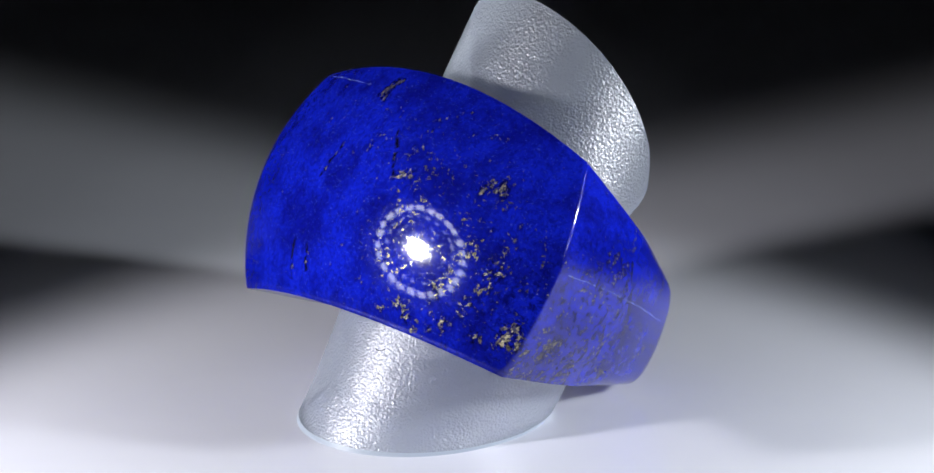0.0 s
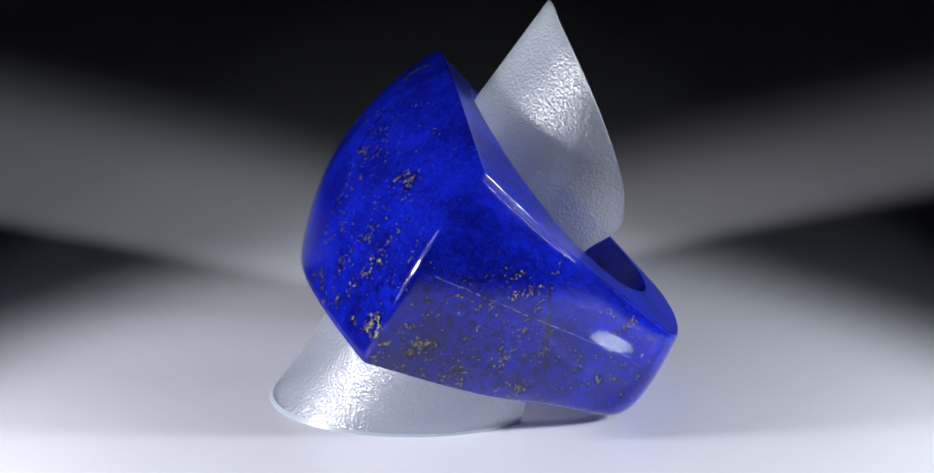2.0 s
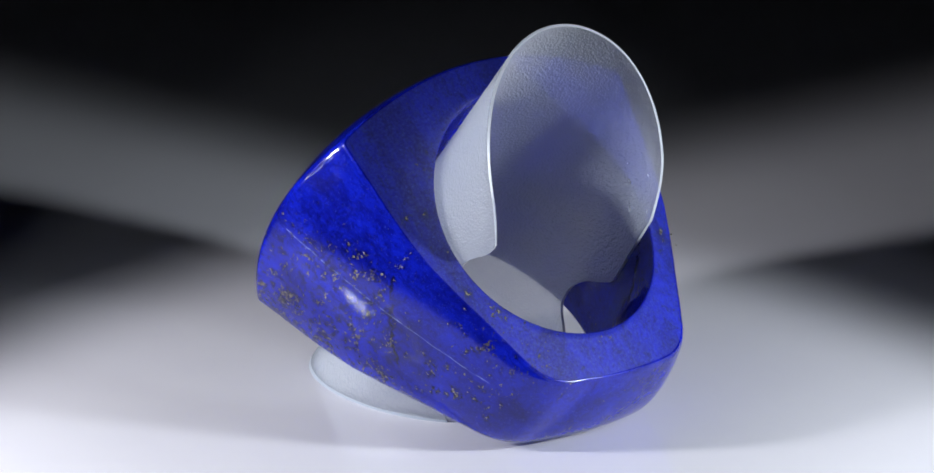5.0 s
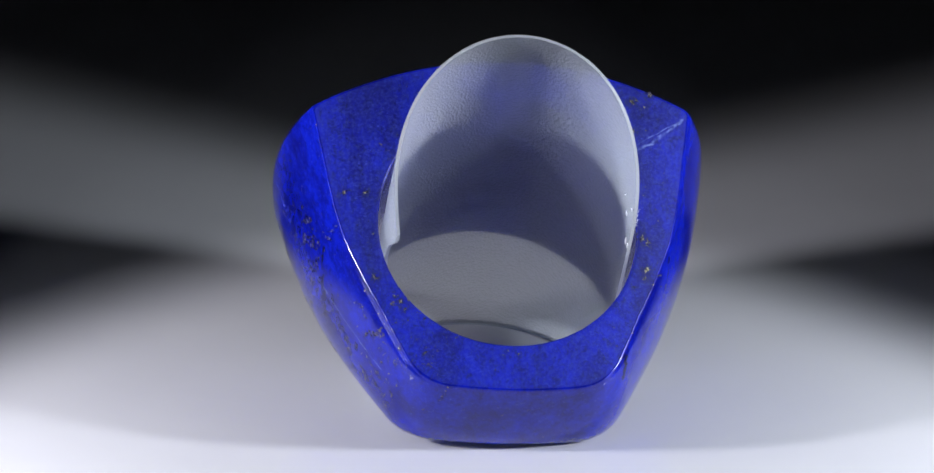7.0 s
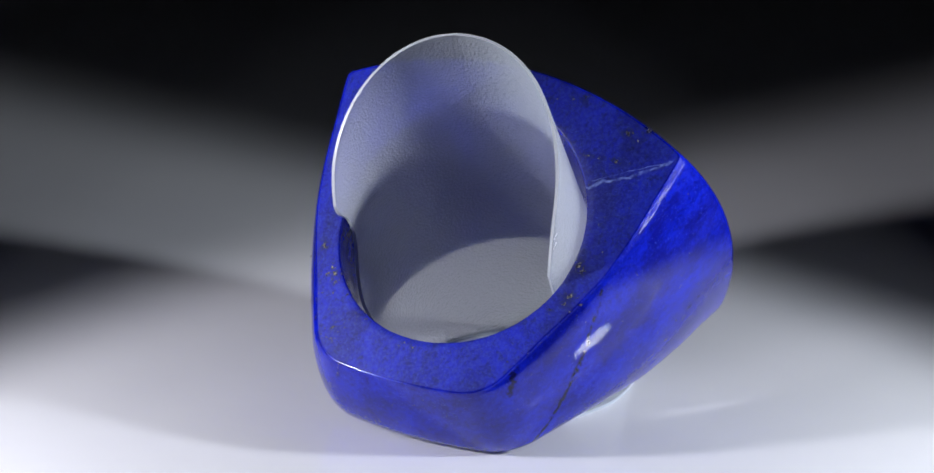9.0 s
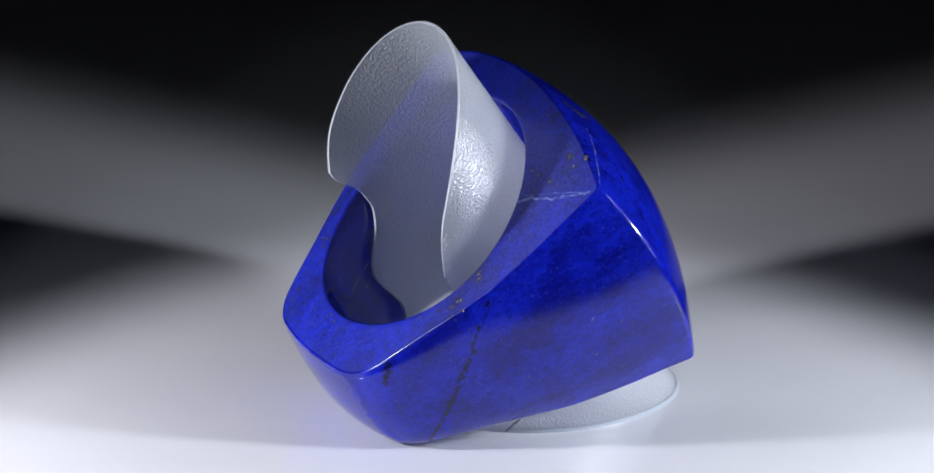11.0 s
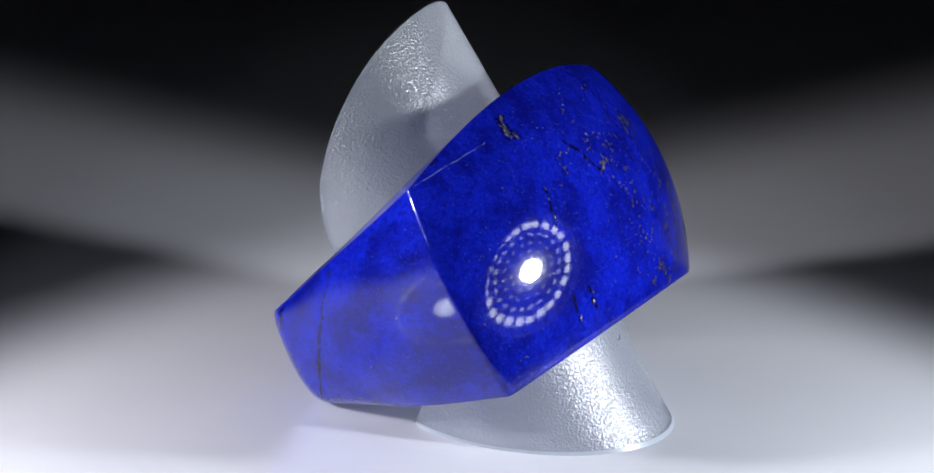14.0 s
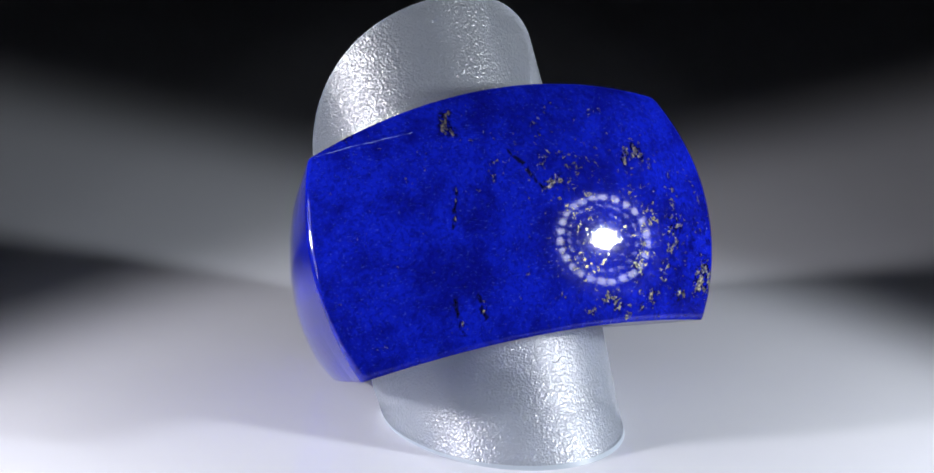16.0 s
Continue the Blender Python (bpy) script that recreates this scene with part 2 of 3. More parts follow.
def part(name, bm, material, parent, label=""):
    me = bpy.data.meshes.new(name)
    bm.to_mesh(me)
    bm.free()
    me.materials.append(material)
    ob = new(name, me)
    ob.parent = parent
    return tagged(ob, label)


def lathe(profile, segments=96):
    """Verts and faces of a profile of (radius, height), turned round z; radius 0 ends close it."""
    verts, faces = [], []
    n = len(profile)
    for i in range(segments):
        a = 2 * math.pi * i / segments
        verts += [(r * math.cos(a), r * math.sin(a), z) for r, z in profile]
    for i in range(segments):
        j = (i + 1) % segments
        for k in range(n - 1):
            faces.append((i * n + k, j * n + k, j * n + k + 1, i * n + k + 1))
    return verts, faces


def table():
    v = [(-1.5, -0.9, -0.03), (1.5, -0.9, -0.03), (1.5, 2.5, -0.03), (-1.5, 2.5, -0.03)]
    ob = mesh_object("ground", v, [(0, 1, 2, 3)], DARK, smooth=False)
    tagged(ob, "dark matte table under the turntable", "table", kind="structure")


def turntable():
    prof = [(1e-5, 0), (0.05, 0), (0.1, 0), (0.159, 0), (0.16, -0.001), (0.16, -0.011), (0.159, -0.012), (1e-5, -0.012)]
    root = new("turntable")
    v, f = lathe(prof, 128)
    mesh_object("plate", v, f, WHITE, root, smooth=False)
    prof = [(1e-5, -0.012), (0.12, -0.012), (0.12, -0.028), (0.118, -0.03), (1e-5, -0.03)]
    v, f = lathe(prof, 96)
    mesh_object("base", v, f, DARK, root, smooth=False)
    tagged(root, "round white display turntable with a smooth matte top", "turntable")
    return root


# ---- the ring: axes across, up through the bezel, along the finger ----
RU = Vector((-0.68924, 0.72344, -0.03992))
RP = Vector((-0.60798, -0.54751, 0.57498))
RQ = Vector((0.3941, 0.42057, 0.8172))
RO = Vector((2.881, 4.214, 2.272 + FLOOR))
RING = np.array([RU, RP, RQ])
RING_O = np.array(RO)
Q0 = -6.75
HOLE = 9.95
SIDE = np.polyfit((-15, -12, -8.5, -5, -1, 4, 9, 14), (7.0, 8.75, 10.7, 12.35, 14.1, 15.6, 16.5, 17.1), 4)


def to_table(loc):
    return (np.asarray(loc) @ RING + RING_O) * MM


def half_depth(p, u, s):
    """Half the ring's width along the finger: wider at the bezel, the back bowed out and the front bowed in."""
    k = (np.asarray(s) + 1) / 2
    return 4.02 + (p + 12.0) * 0.2336 + (-1.37 + 3.15 * k) * (1 - (u / 15.0) ** 2) - 0.38 * k


def smax(a, b, k):
    h = np.clip(0.5 + 0.5 * (a - b) / k, 0, 1)
    return b * (1 - h) + a * h + k * h * (1 - h)


def ring_inside(u, p, s):
    """Below 0 inside the ring's outline at the place s (-1 to 1) along the finger."""
    q = s * half_depth(p, u, s)
    side = np.polyval(SIDE, np.clip(p, -15, 14))
    bow = np.interp(p, (-12, 6), (0.6, 2.0))
    roll = np.interp(p, (-12, -7, -1), (0.5, 0.5, 0.0))
    f1 = (np.abs(u + 0.0048 * p) - (side - bow * s * s - roll * s ** 8)) * 0.93
    f2 = p - (15.14 - 0.01765 * u * u - 0.0266 * (q - 1.83) ** 2 + 0.001 * u)
    f3 = (-14.12 + 0.54 * s * s + 0.0159 * u * u) - p
    return smax(smax(f1, f2, 0.45), f3, 1.8)


def outline(theta, s):
    lo, hi = np.full_like(theta, 5.0), np.full_like(theta, 26.0)
    for _ in range(40):
        mid = (lo + hi) / 2
        inside = ring_inside(mid * np.cos(theta), mid * np.sin(theta), s) < 0
        lo, hi = np.where(inside, mid, lo), np.where(inside, hi, mid)
    return lo


def ring_rows(th):
    """Rows of (radius, place along the finger) round the ring's skin."""
    c, sn = np.cos(th), np.sin(th)
    n = len(th)

    def depth(r, s):
        return s * half_depth(r * sn, r * c, s)
    outer = []
    for sign, bevel, turns in ((-1.0, 0.07, np.linspace(0, np.pi / 2, 6)), (0, 0, ()), (1.0, 0.13, np.linspace(np.pi / 2, 0, 6))):
        if sign == 0:
            for s in np.linspace(-0.97, 0.97, 44):
                r = outline(th, s)
                outer.append((r, depth(r, s)))
            continue
        edge = outline(th, sign)
        for a in turns:
            r = edge - bevel * (1 - np.sin(a))
            outer.append((r, depth(r, sign) - sign * bevel * (1 - np.cos(a))))
    lip = np.full(n, HOLE + 0.16)
    wall_r, lip_r = np.full(n, HOLE), np.full(n, HOLE + 0.04)
    front = [(lip + (outer[0][0] - lip) * t, depth(lip + (outer[0][0] - lip) * t, -1.0)) for t in (*np.linspace(0, 1, 9)[:-1], 0.975)]
    back = [(outer[-1][0] + (lip - outer[-1][0]) * t, depth(outer[-1][0] + (lip - outer[-1][0]) * t, 1.0)) for t in (0.025, *np.linspace(0, 1, 9)[1:])]
    lip_b, lip_f = [(lip_r, depth(lip_r, 1.0) - 0.04)], [(lip_r, depth(lip_r, -1.0) + 0.04)]
    ends = depth(wall_r, -1.0), depth(wall_r, 1.0)
    wall = [(wall_r, ends[0] + (ends[1] - ends[0]) * t) for t in np.linspace(0.98, 0.02, 12)]
    return front + outer + back + lip_b + wall + lip_f


def ring():
    n = 720
    th = np.linspace(0, 2 * np.pi, n, endpoint=False)
    rows = ring_rows(th)
    loc = np.concatenate([np.stack([r * np.cos(th), r * np.sin(th), q + Q0], 1) for r, q in rows])
    m = len(rows)
    i, j = np.meshgrid(np.arange(m), np.arange(n), indexing="ij")
    i2, j2 = (i + 1) % m, (j + 1) % n
    faces = np.stack([i * n + j, i * n + j2, i2 * n + j2, i2 * n + j], -1).reshape(-1, 4)
    root = new("ring")
    ob = mesh_object("stone_body", to_table(loc), faces.tolist(), LAPIS, root)
    at = ob.data.attributes.new("stone", "FLOAT_VECTOR", "POINT")
    at.data.foreach_set("vector", loc.astype(np.float32).ravel())
    at = ob.data.attributes.new("matte", "FLOAT", "POINT")
    dull = np.array([0.45] * 9 + [0.1] * 6 + [0.0] * 44 + [0.3] * 6 + [1.0] * 9 + [0.3] * (m - 74))
    dull = np.repeat(dull, n)
    u, p = loc[:, 0], loc[:, 1]
    flank = (np.abs(u) > 9.5) & (p < 15.14 - 0.01765 * u * u - 0.0266 * (loc[:, 2] - Q0 - 1.83) ** 2 - 0.5)
    dull = np.where((dull < 0.1) & (flank | (p < -9)), 0.0, dull)
    at.data.foreach_set("value", dull.astype(np.float32))
    tagged(root, "polished deep blue lapis lazuli signet ring with gold pyrite flecks", "ring")
    return root


def fleck(parent, spot_at, size, stretch=1.0, turn=0.0, back=False, rng=random):
    """A flake of pyrite lying in the ring's skin near the given place (across, up, along the finger)."""
    u, p, q = spot_at
    th = math.atan2(p, u)
    n = 15
    ring_pts = [(0.0, 0.0)]
    for k in range(n):
        a = 2 * math.pi * k / n
        r = size * rng.uniform(0.35, 1.2)
        x, y = r * math.cos(a) * stretch, r * math.sin(a) / stretch
        ring_pts.append((x * math.cos(turn) - y * math.sin(turn), x * math.sin(turn) + y * math.cos(turn)))
    loc = []
    for i, (x, y) in enumerate(ring_pts):
        lift = 0.022 if i == 0 else 0.004
        if back:
            uu, pp = u + x, p + y
            loc.append((uu, pp, half_depth(pp, uu, 1.0) + lift + Q0))
        else:
            s = (q - Q0) / half_depth(p, u, (q - Q0) / 8.0)
            s = float(np.clip(s + y / 8.0, -0.96, 0.96))
            t = th + x / math.hypot(u, p)
            r = float(outline(np.array([t]), s)[0]) + lift
            loc.append((r * math.cos(t), r * math.sin(t), s * half_depth(r * math.sin(t), r * math.cos(t), s) + Q0))
    faces = [(0, 1 + k, 1 + (k + 1) % n) for k in range(n)]
    return mesh_object("pyrite_fleck", to_table(loc), faces, PYRITE, parent)


def flecks(parent):
    rng = random.Random(7)
    placed = []

    def put(at, size, st, turn, back=False):
        placed.append((fleck(parent, at, size, st, turn, back, rng), size))

    # the large ones, each at its own place
    for at, size, st, turn in (((-15.1, 9.9, -11.9), 0.42, 1.1, 0.4), ((-14.6, 9.9, -12.8), 0.5, 1.3, 1.2), ((-15.2, 9.2, -12.9), 0.36, 1.2, 2.0),
                               ((-15.6, 9.6, -12.4), 0.24, 1.2, 1.7), ((-14.2, 10.2, -12.1), 0.2, 1.3, 0.6), ((-14.9, 10.1, -13.4), 0.22, 1.2, 2.6),
                               ((-15.1, 8.1, -13.1), 0.3, 1.4, 0.7), ((-14.9, 6.0, -12.6), 0.26, 1.2, 0.2), ((-12.3, 10.7, -13.5), 0.34, 1.1, 1.0),
                               ((-13.0, 11.9, -8.5), 0.26, 1.1, 0.3), ((-9.3, 13.6, -3.1), 0.26, 1.1, 0.5), ((-10.6, 13.0, -2.2), 0.3, 1.3, 1.4),
                               ((-10.9, 12.9, -2.8), 0.2, 1.3, 0.4), ((-9.4, 11.8, -13.4), 0.24, 1.2, 0.9), ((-6.3, 12.4, -14.0), 0.22, 1.1, 0.1),
                               ((4.3, 13.4, 2.7), 0.24, 1.2, 1.3), ((4.2, 13.9, 1.7), 0.22, 1.5, 1.7), ((4.6, 13.6, 2.3), 0.12, 1.2, 0.4),
                               ((5.4, 14.7, -3.2), 0.10, 1.6, 1.5), ((5.7, 14.7, -4.1), 0.08, 1.8, 1.6), ((6.1, 14.7, -5.4), 0.11, 1.9, 1.5),
                               ((6.9, 12.6, -13.2), 0.17, 1.6, 1.4), ((5.2, 13.3, -12.6), 0.18, 1.3, 1.0), ((-3.1, 15.0, -4.0), 0.2, 1.1, 0.2)):
        put(at, size, st, turn)
    for at, size in (((10.4, -0.7, 0), 0.36), ((10.8, -1.1, 0), 0.2), ((10.6, -3.3, 0), 0.26), ((10.5, -3.9, 0), 0.18), ((10.0, 7.8, 0), 0.22), ((10.0, 10.2, 0), 0.22), ((11.5, 10.9, 0), 0.24), ((10.4, 10.4, 0), 0.14), ((11.0, 9.9, 0), 0.12), ((5.8, 11.9, 0), 0.16), ((-8.5, -6.3, 0), 0.2), ((-8.2, -6.9, 0), 0.16), ((-8.9, -5.8, 0), 0.14), ((-12.4, 2.8, 0), 0.18), ((-10.4, -4.2, 0), 0.25), ((-10.8, 2.6, 0), 0.2)):
        put(at, size, 1.3, rng.uniform(0, 3), True)
    for _ in range(26):
        a, r = rng.uniform(0, 6.28), rng.uniform(10.3, 12.6)
        put((r * math.cos(a), r * math.sin(a), 0), rng.uniform(0.04, 0.12), rng.uniform(0.8, 1.5), rng.uniform(0, 3), True)
    # crumbs in clusters: flank, lower edge of the face, middle of the face, shank, the other flank
    for clusters, each, mid, spread, reach, lo, hi in ((12, 5, (-14.5, 0.5, -9.5), (0.3, 5.4, 2.6), 0.5, 0.03, 0.135), (6, 4, (-9.0, 13.0, -11.5), (3.4, 0.3, 2.2), 0.7, 0.04, 0.12),
                                                       (7, 4, (-3.0, 14.5, -5.0), (5.0, 0.3, 3.5), 0.6, 0.03, 0.11), (9, 4, (-10.0, -9.0, -5.0), (2.0, 3.0, 2.0), 0.5, 0.05, 0.17),
                                                       (6, 3, (14.5, 4.0, -9.0), (0.3, 4.0, 3.0), 0.5, 0.03, 0.09)):
        for _ in range(clusters):
            heart = [m + rng.gauss(0, 1) * w for m, w in zip(mid, spread)]
            big = rng.uniform(0.6, 1.4)
            for _ in range(rng.randint(each - 2, each + 2)):
                at = tuple(c + rng.gauss(0, reach) for c in heart)
                put(at, rng.uniform(lo, hi) * big * rng.uniform(0.5, 1.1), rng.uniform(0.8, 1.7), rng.uniform(0, 3.1))
    # streaks of crumbs: middle, number, half length, heading in the skin, size of a crumb
    for mid, count, reach, turn, size in (((4.5, 13.3, 2.3), 9, 0.7, 1.2, 0.17), ((2.2, 14.1, 0.9), 6, 0.9, 0.3, 0.08), ((-3.0, 14.1, 1.0), 10, 1.1, 0.9, 0.09),
                                          ((2.2, 14.9, -2.6), 7, 0.5, 1.4, 0.10), ((-2.1, 15.0, -4.1), 9, 0.5, 0.4, 0.15), ((-9.8, 13.3, -2.4), 9, 0.6, 2.3, 0.15),
                                          ((-2.2, 14.8, -2.1), 9, 0.9, 0.6, 0.08), ((-7.7, 13.1, 1.1), 6, 0.9, 0.2, 0.07), ((-10.6, 13.0, -7.0), 8, 0.9, 1.2, 0.09),
                                          ((-12.4, 12.0, -8.7), 8, 0.9, 1.5, 0.14), ((-8.5, 12.8, -11.2), 14, 1.2, 1.5, 0.13), ((-11.0, 11.8, -11.8), 14, 1.3, 1.4, 0.14),
                                          ((-5.2, 12.6, -13.4), 7, 0.9, 0.5, 0.12), ((7.4, 13.6, -0.4), 5, 0.8, 0.8, 0.06), ((-4.8, 14.4, -1.6), 8, 1.0, 0.5, 0.07), ((0.4, 14.9, -1.6), 8, 1.2, 0.7, 0.06),
                                          ((-15.3, 5.9, -11.7), 12, 0.6, 0.6, 0.18), ((-15.4, 4.6, -12.0), 8, 0.8, 0.2, 0.11), ((-14.3, -0.1, -5.1), 9, 0.6, 1.3, 0.15), ((-14.0, 0.7, -2.4), 9, 0.9, 1.3, 0.12),
                                          ((-14.5, 2.0, -4.4), 9, 0.6, 1.1, 0.12), ((-10.5, -8.7, -7.1), 8, 0.6, 0.9, 0.19), ((-11.2, -6.0, -2.4), 8, 0.8, 0.3, 0.11), ((-13.7, 1.9, -12.6), 7, 0.6, 0.2, 0.14),
                                          ((-12.3, -3.6, -10.6), 7, 0.6, 0.5, 0.15), ((-13.9, -0.2, -10.2), 8, 0.7, 0.9, 0.13), ((-12.4, -5.0, -6.6), 10, 1.1, 0.6, 0.12), ((-15.8, 4.7, -6.6), 6, 0.8, 0.4, 0.08),
                                          ((-11.4, -6.8, -9.0), 8, 0.8, 0.7, 0.14), ((-15.6, 7.4, -10.6), 8, 0.7, 0.9, 0.10), ((-12.8, -2.6, -7.6), 8, 0.9, 1.0, 0.11), ((-5.4, -13.3, -3.3), 4, 0.4, 1.2, 0.09)):
        for _ in range(count):
            along, off = rng.gauss(0, reach), rng.gauss(0, 0.28 * reach)
            x, y = along * math.cos(turn) - off * math.sin(turn), along * math.sin(turn) + off * math.cos(turn)
            radius = math.hypot(mid[0], mid[1])
            a = math.atan2(mid[1], mid[0]) + x / radius
            put((radius * math.cos(a), radius * math.sin(a), mid[2] + y), size * rng.uniform(0.35, 1.25), rng.uniform(0.8, 1.8), rng.uniform(0, 3.1))
    # dark mineral in the stone round each fleck
    body = next(o for o in parent.children if o.name.startswith("stone_body"))
    pts = np.empty(len(body.data.vertices) * 3)
    body.data.vertices.foreach_get("co", pts)
    pts = pts.reshape(-1, 3) / MM
    near = np.zeros(len(pts))
    for ob, size in placed:
        d2 = ((pts - np.array(ob.data.vertices[0].co) / MM) ** 2).sum(1)
        near = np.maximum(near, np.exp(-d2 / (0.30 + 1.35 * size) ** 2) * min(1.0, 0.4 + 2.4 * size))
    at = body.data.attributes.new("inclusion", "FLOAT", "POINT")
    at.data.foreach_set("value", near.astype(np.float32))


def holder():
    """A strip of clear plastic rolled to an open tube through the ring, cut level with the table below."""
    thick = 0.24
    ns, nq = 180, 100
    middle = -0.25

    def radius(q):
        return float(np.interp(q, (-25, -20, -8, 14), (8.7, 8.7, 9.5, 9.5)))

    def reach(f, q):
        """How far round the strip goes at the height q: both long edges are cut in steps."""
        if f > 0:
            at, to = (-17.0, -15.0, -12.8, -12.0, -10.2, -8.8, -7.2, -5.7, -2.6, 1.0), (24.5, 21.5, 16.0, 14.9, 14.8, 15.5, 17.0, 18.2, 17.9, 17.6)
        else:
            at, to = (-17.0, -14.0, -9.6, -7.1, -5.6, -4.8, -3.3, -1.6, 0.5, 1.5, 2.6), (24.5, 21.5, 19.2, 19.9, 20.1, 19.4, 17.5, 16.5, 16.6, 17.1, 17.8)
        return sum(float(np.interp(q + d, at, to)) for d in (-0.5, -0.25, 0.0, 0.25, 0.5)) / 5

    def round_by(f, q):
        return f * (17.5 + (reach(f, q) - 17.5) * f * f)
    verts = []
    for side in (0, 1):
        for k in range(nq):
            t = k / (nq - 1)
            for i in range(ns):
                f = 2 * i / (ns - 1) - 1
                x = 17.5 * f
                top = 13.0 - 9.1 * (abs(x) / 18.2) ** 2 - 0.012 * max(0.0, x - 5) ** 2 - 0.2 * max(0.0, x - 14.8) ** 2 - 0.15 * max(0.0, -x - 15.0) ** 2
                q = -18.0
                for _ in range(30):
                    rad = radius(q)
                    ang = round_by(f, q) / rad
                    q = 0.5 * q + 0.5 * (-RO.z - RP.z * (rad * math.cos(ang) + middle) - RU.z * rad * math.sin(ang)) / RQ.z
                q = q + (top - q) * t
                rad = radius(q)
                ang = round_by(f, q) / rad
                rad -= thick * side
                verts.append((rad * math.sin(ang), rad * math.cos(ang) + middle, q))
    faces, rim, foot = [], [], []
    off = ns * nq
    for k in range(nq - 1):
        for i in range(ns - 1):
            a = k * ns + i
            group = foot if k == 0 else faces
            group.append((a, a + 1, a + ns + 1, a + ns))
            group.append((off + a, off + a + ns, off + a + ns + 1, off + a + 1))
    for k in range(nq - 1):
        for i, flip in ((0, False), (ns - 1, True)):
            a, b = k * ns + i, (k + 1) * ns + i
            f = (a, b, off + b, off + a)
            rim.append(f[::-1] if flip else f)
    for i in range(ns - 1):
        a = i
        rim.append((a, off + a, off + a + 1, a + 1))
        a = (nq - 1) * ns + i
        rim.append((a, a + 1, off + a + 1, off + a))
    root = new("ring_holder")
    pts = to_table(verts)
    mesh_object("sheet", pts, faces, PLASTIC, root)

    def strip(name, quads, material, label):
        used = sorted({i for f in quads for i in f})
        place = {i: k for k, i in enumerate(used)}
        tagged(mesh_object(name, pts[used], [tuple(place[i] for i in f) for f in quads], material, root, smooth=False), label)
    strip("cut_edge", rim, CUT, "whitish cut edge of the plastic")
    # lowest band of the sheet, coloured grey-blue for the contact shade there
    strip("shaded_lower_edge", foot, FOOT_SHADE, "lower edge of the plastic, contact shade put into its grey-blue colour")
    # lint clinging to the plastic
    rng = random.Random(11)

    def thread(name, path, thick, material, label):
        rows, n = [], 6
        for i, c in enumerate(path):
            c = Vector(c)
            d = (Vector(path[min(i + 1, len(path) - 1)]) - Vector(path[max(i - 1, 0)])).normalized()
            e1 = d.orthogonal().normalized()
            e2 = d.cross(e1)
            r = thick * (0.4 if i in (0, len(path) - 1) else rng.uniform(0.8, 1.2))
            rows += [c + (e1 * math.cos(k * 2 * math.pi / n) + e2 * math.sin(k * 2 * math.pi / n)) * r for k in range(n)]
        sides = [(i * n + k, i * n + (k + 1) % n, (i + 1) * n + (k + 1) % n, (i + 1) * n + k) for i in range(len(path) - 1) for k in range(n)]
        sides += [tuple(range(n))[::-1], tuple(range(len(rows) - n, len(rows)))]
        ob = mesh_object(name, to_table([tuple(v) for v in rows]), sides, material, root)
        tagged(ob, label)

    def skin(x, q, lift):
        r = radius(q) + lift
        return (r * math.sin(x / r), r * math.cos(x / r) + middle, q)
    thread("lint_fibre", [skin(-2.1 + 0.9 * k / 7, -16.3 - 0.35 * math.sin(k / 7 * 2.4), 0.04) for k in range(8)], 0.035, DARK, "dark curled lint fibre")
    for x, q in ((14.6, 3.6), (16.2, 1.6), (13.6, 1.5), (15.0, -0.3), (12.4, 2.7)):
        dx, dq = rng.uniform(-0.2, 0.2), rng.uniform(-0.2, 0.2)
        thread("lint_speck", [skin(x + dx * k, q + dq * k, -thick - 0.05) for k in range(3)], 0.07, LINT, "white lint speck")
    for x0, q0 in ((15.9, 4.0), (16.3, 3.3)):
        thread("lint_fibre", [skin(x0 + 0.12 * math.sin(k * 1.1), q0 + 0.11 * k, 0.03 * k) for k in range(7)], 0.022, LINT, "white curled lint fibre")
    tagged(root, "rolled strip of frosted clear plastic standing through the ring", "ring holder")
    return root


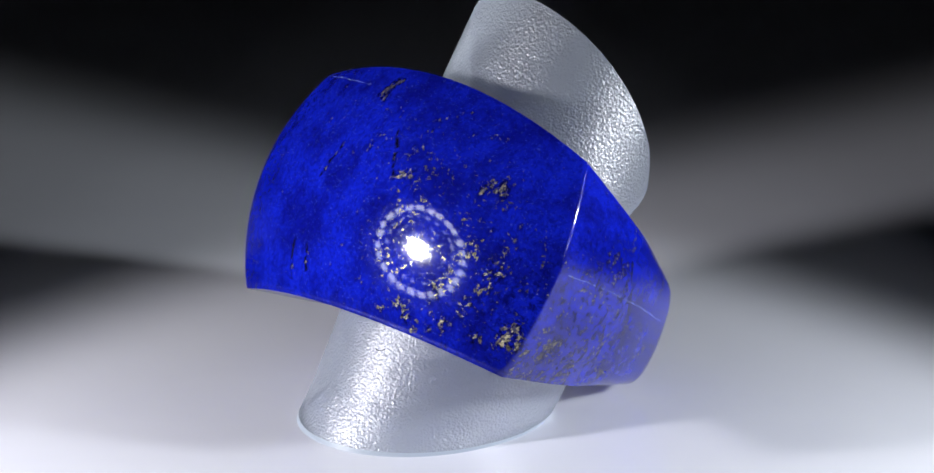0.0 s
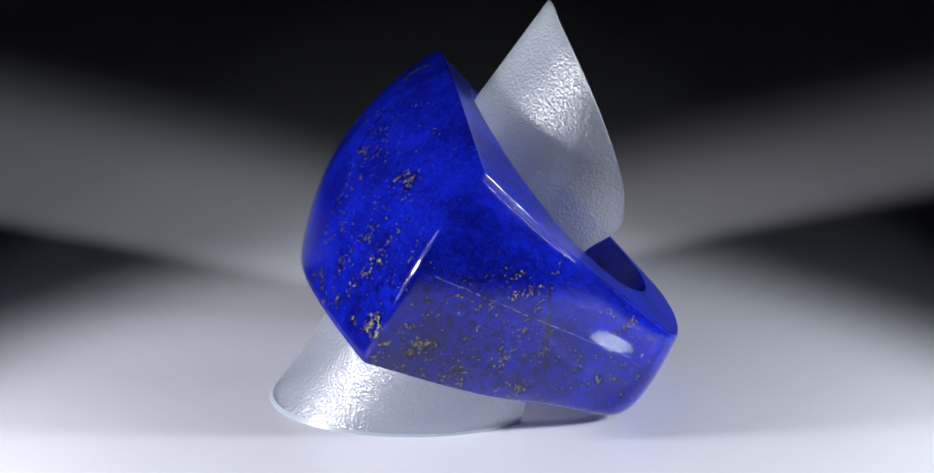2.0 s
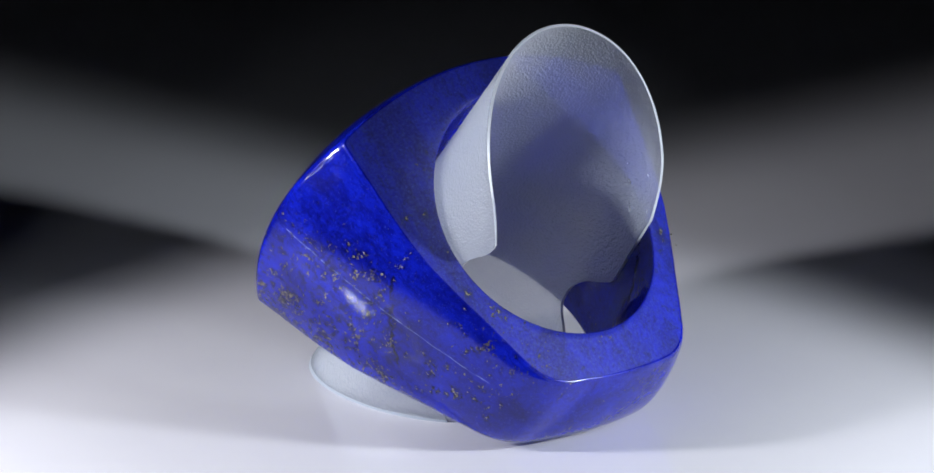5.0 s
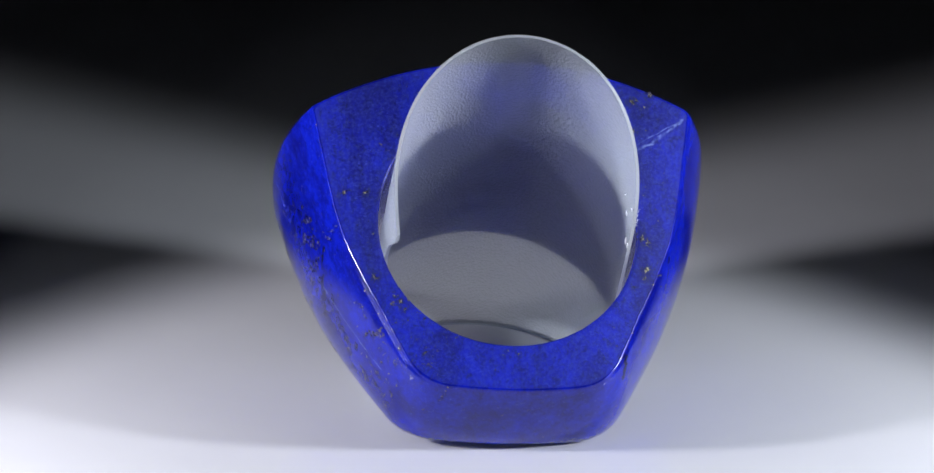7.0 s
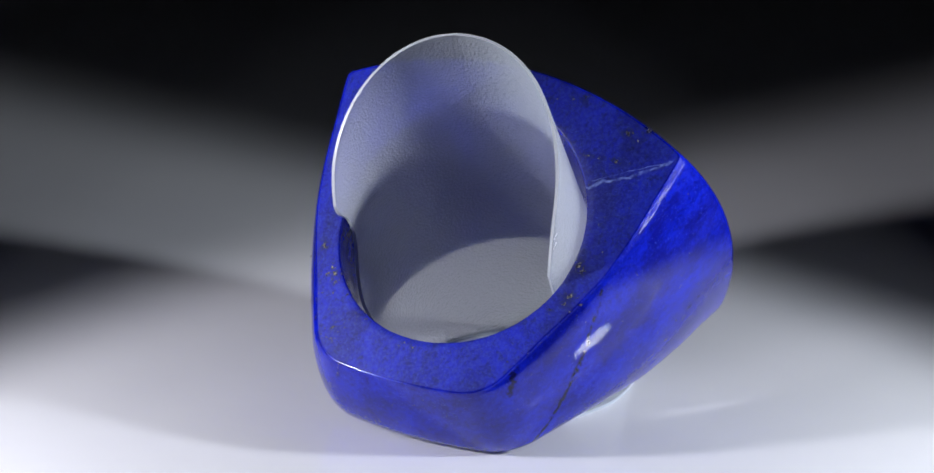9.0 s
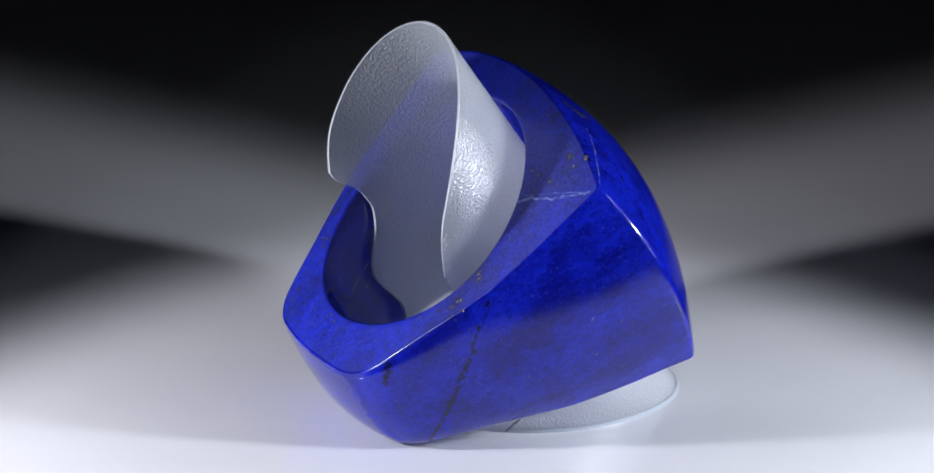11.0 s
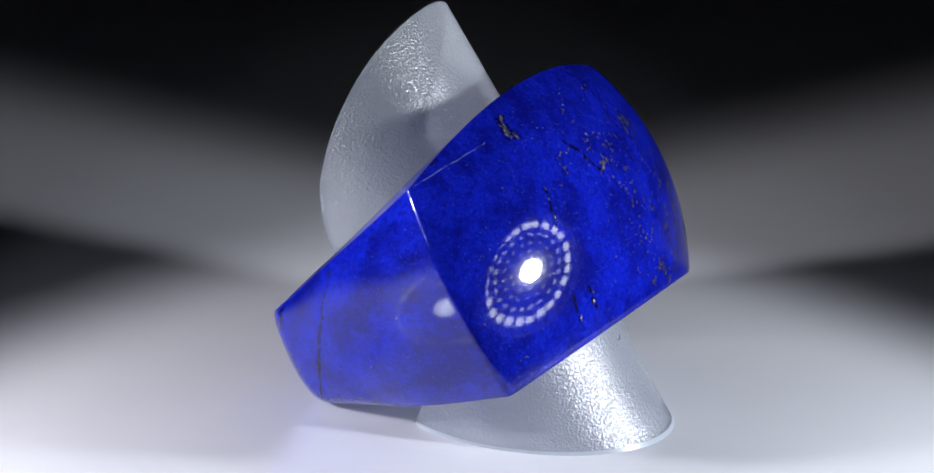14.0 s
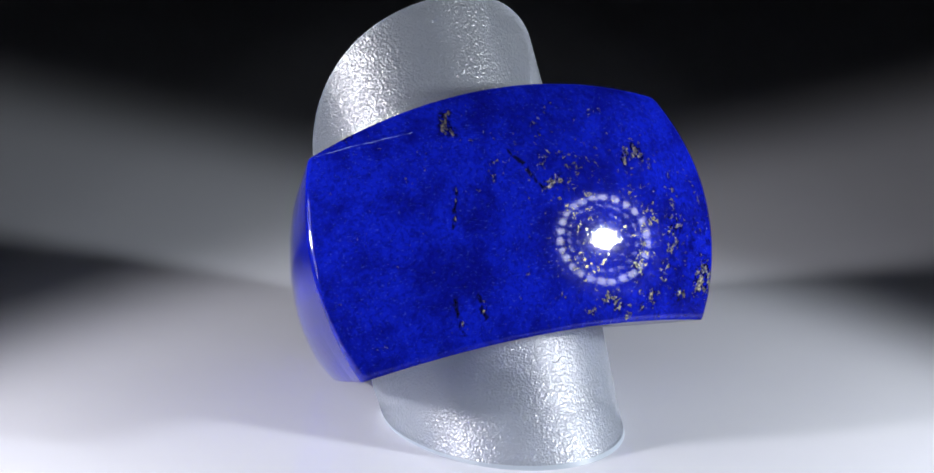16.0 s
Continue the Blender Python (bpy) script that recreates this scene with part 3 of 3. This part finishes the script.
def spot_lamp(eye, target, door):
    """A small spotlight: a black can, drawn in at the front, round a bowl of facets that glow in place of mirrored
    light, with the light in its middle.
    """
    root = new("spotlight")
    root.matrix_world = look(eye, target)
    can = [(0.011, 0.036), (0.022, 0.034), (0.0355, 0.016), (0.0365, -0.010), (0.0245, -0.047), (0.0232, -0.047), (0.0350, -0.010), (0.0348, 0.014), (0.012, 0.030)]
    v, f = lathe(can, 48)
    mesh_object("housing", v, f, HOUSING, root)
    bowl = [(0.006, 0.029), (0.013, 0.028), (0.023, 0.020), (0.0305, 0.009), (0.0345, -0.006)]
    v, f = lathe(bowl, 48)
    mesh_object("reflector", v, f, SILVER, root)
    rng = random.Random(3)
    for count, rad, z, w, h in ((25, 0.0310, 0.002, 0.0029, 0.0021), (22, 0.0255, 0.011, 0.0018, 0.0009), (17, 0.0198, 0.016, 0.0012, 0.0006), (11, 0.0140, 0.020, 0.0012, 0.0007)):
        for i in range(count):
            a = 2 * math.pi * (i + rng.uniform(-0.12, 0.12)) / count
            hh, ww = h * rng.uniform(0.7, 1.2), w * rng.uniform(0.8, 1.1)
            quad = []
            for dx, dr in ((-ww, -hh), (-ww * 0.3, -hh * 1.2), (ww, -hh * 0.8), (ww * 0.9, hh), (-ww * 0.2, hh * 1.15), (-ww * 0.9, hh * 0.8)):
                b, r = a + dx / rad, rad + dr
                quad.append((r * math.cos(b), r * math.sin(b), z - 0.5 * dr))
            mesh_object("facet", quad, [tuple(range(6))], FACET if rad > 0.03 else INNER_FACET, root, smooth=False)
    # an unseen flap, added upright beside the beam, cuts its far edge and the facets' spill
    c, d = math.cos(radians(door)), math.sin(radians(door))
    out = -1.0 if door > 90 else 1.0
    back = Vector((-d, c, 0)) * out
    foot = Vector(eye)
    near, tip = foot + Vector((c, d, 0)) * 0.036 + back * 0.014, foot + Vector((c, d, 0)) * 0.072
    sheet = [p + back * w + Vector((0, 0, h - eye[2])) for h in (0.004, eye[2] + 0.04) for w in (0.0, 0.0012) for p in (near, tip)]
    into = root.matrix_world.inverted()
    mesh_object("added_flap", [into @ p for p in sheet], [(0, 1, 5, 4), (3, 2, 6, 7), (0, 2, 3, 1), (4, 5, 7, 6), (1, 3, 7, 5), (2, 0, 4, 6)], BAFFLE, root, smooth=False)
    tagged(root, "small black spotlight with a reflector of glowing facets, switched on", "spotlight", group="spotlights beside the turntable")
    return root


table()
spot_lamp(LAMP_L, AIM_L, DOOR_L)
spot_lamp(LAMP_R, AIM_R, DOOR_R)
PLATE = turntable()
THE_RING = ring()
HOLDER = holder()
flecks(THE_RING)


# ---- what moves ----
def motions():
    for thing in (PLATE, THE_RING, HOLDER):
        walk(thing, [(t * 0.5, pose(0, 0, 0, 0, 0, SPIN * t * 0.5)) for t in range(33)])


motions()
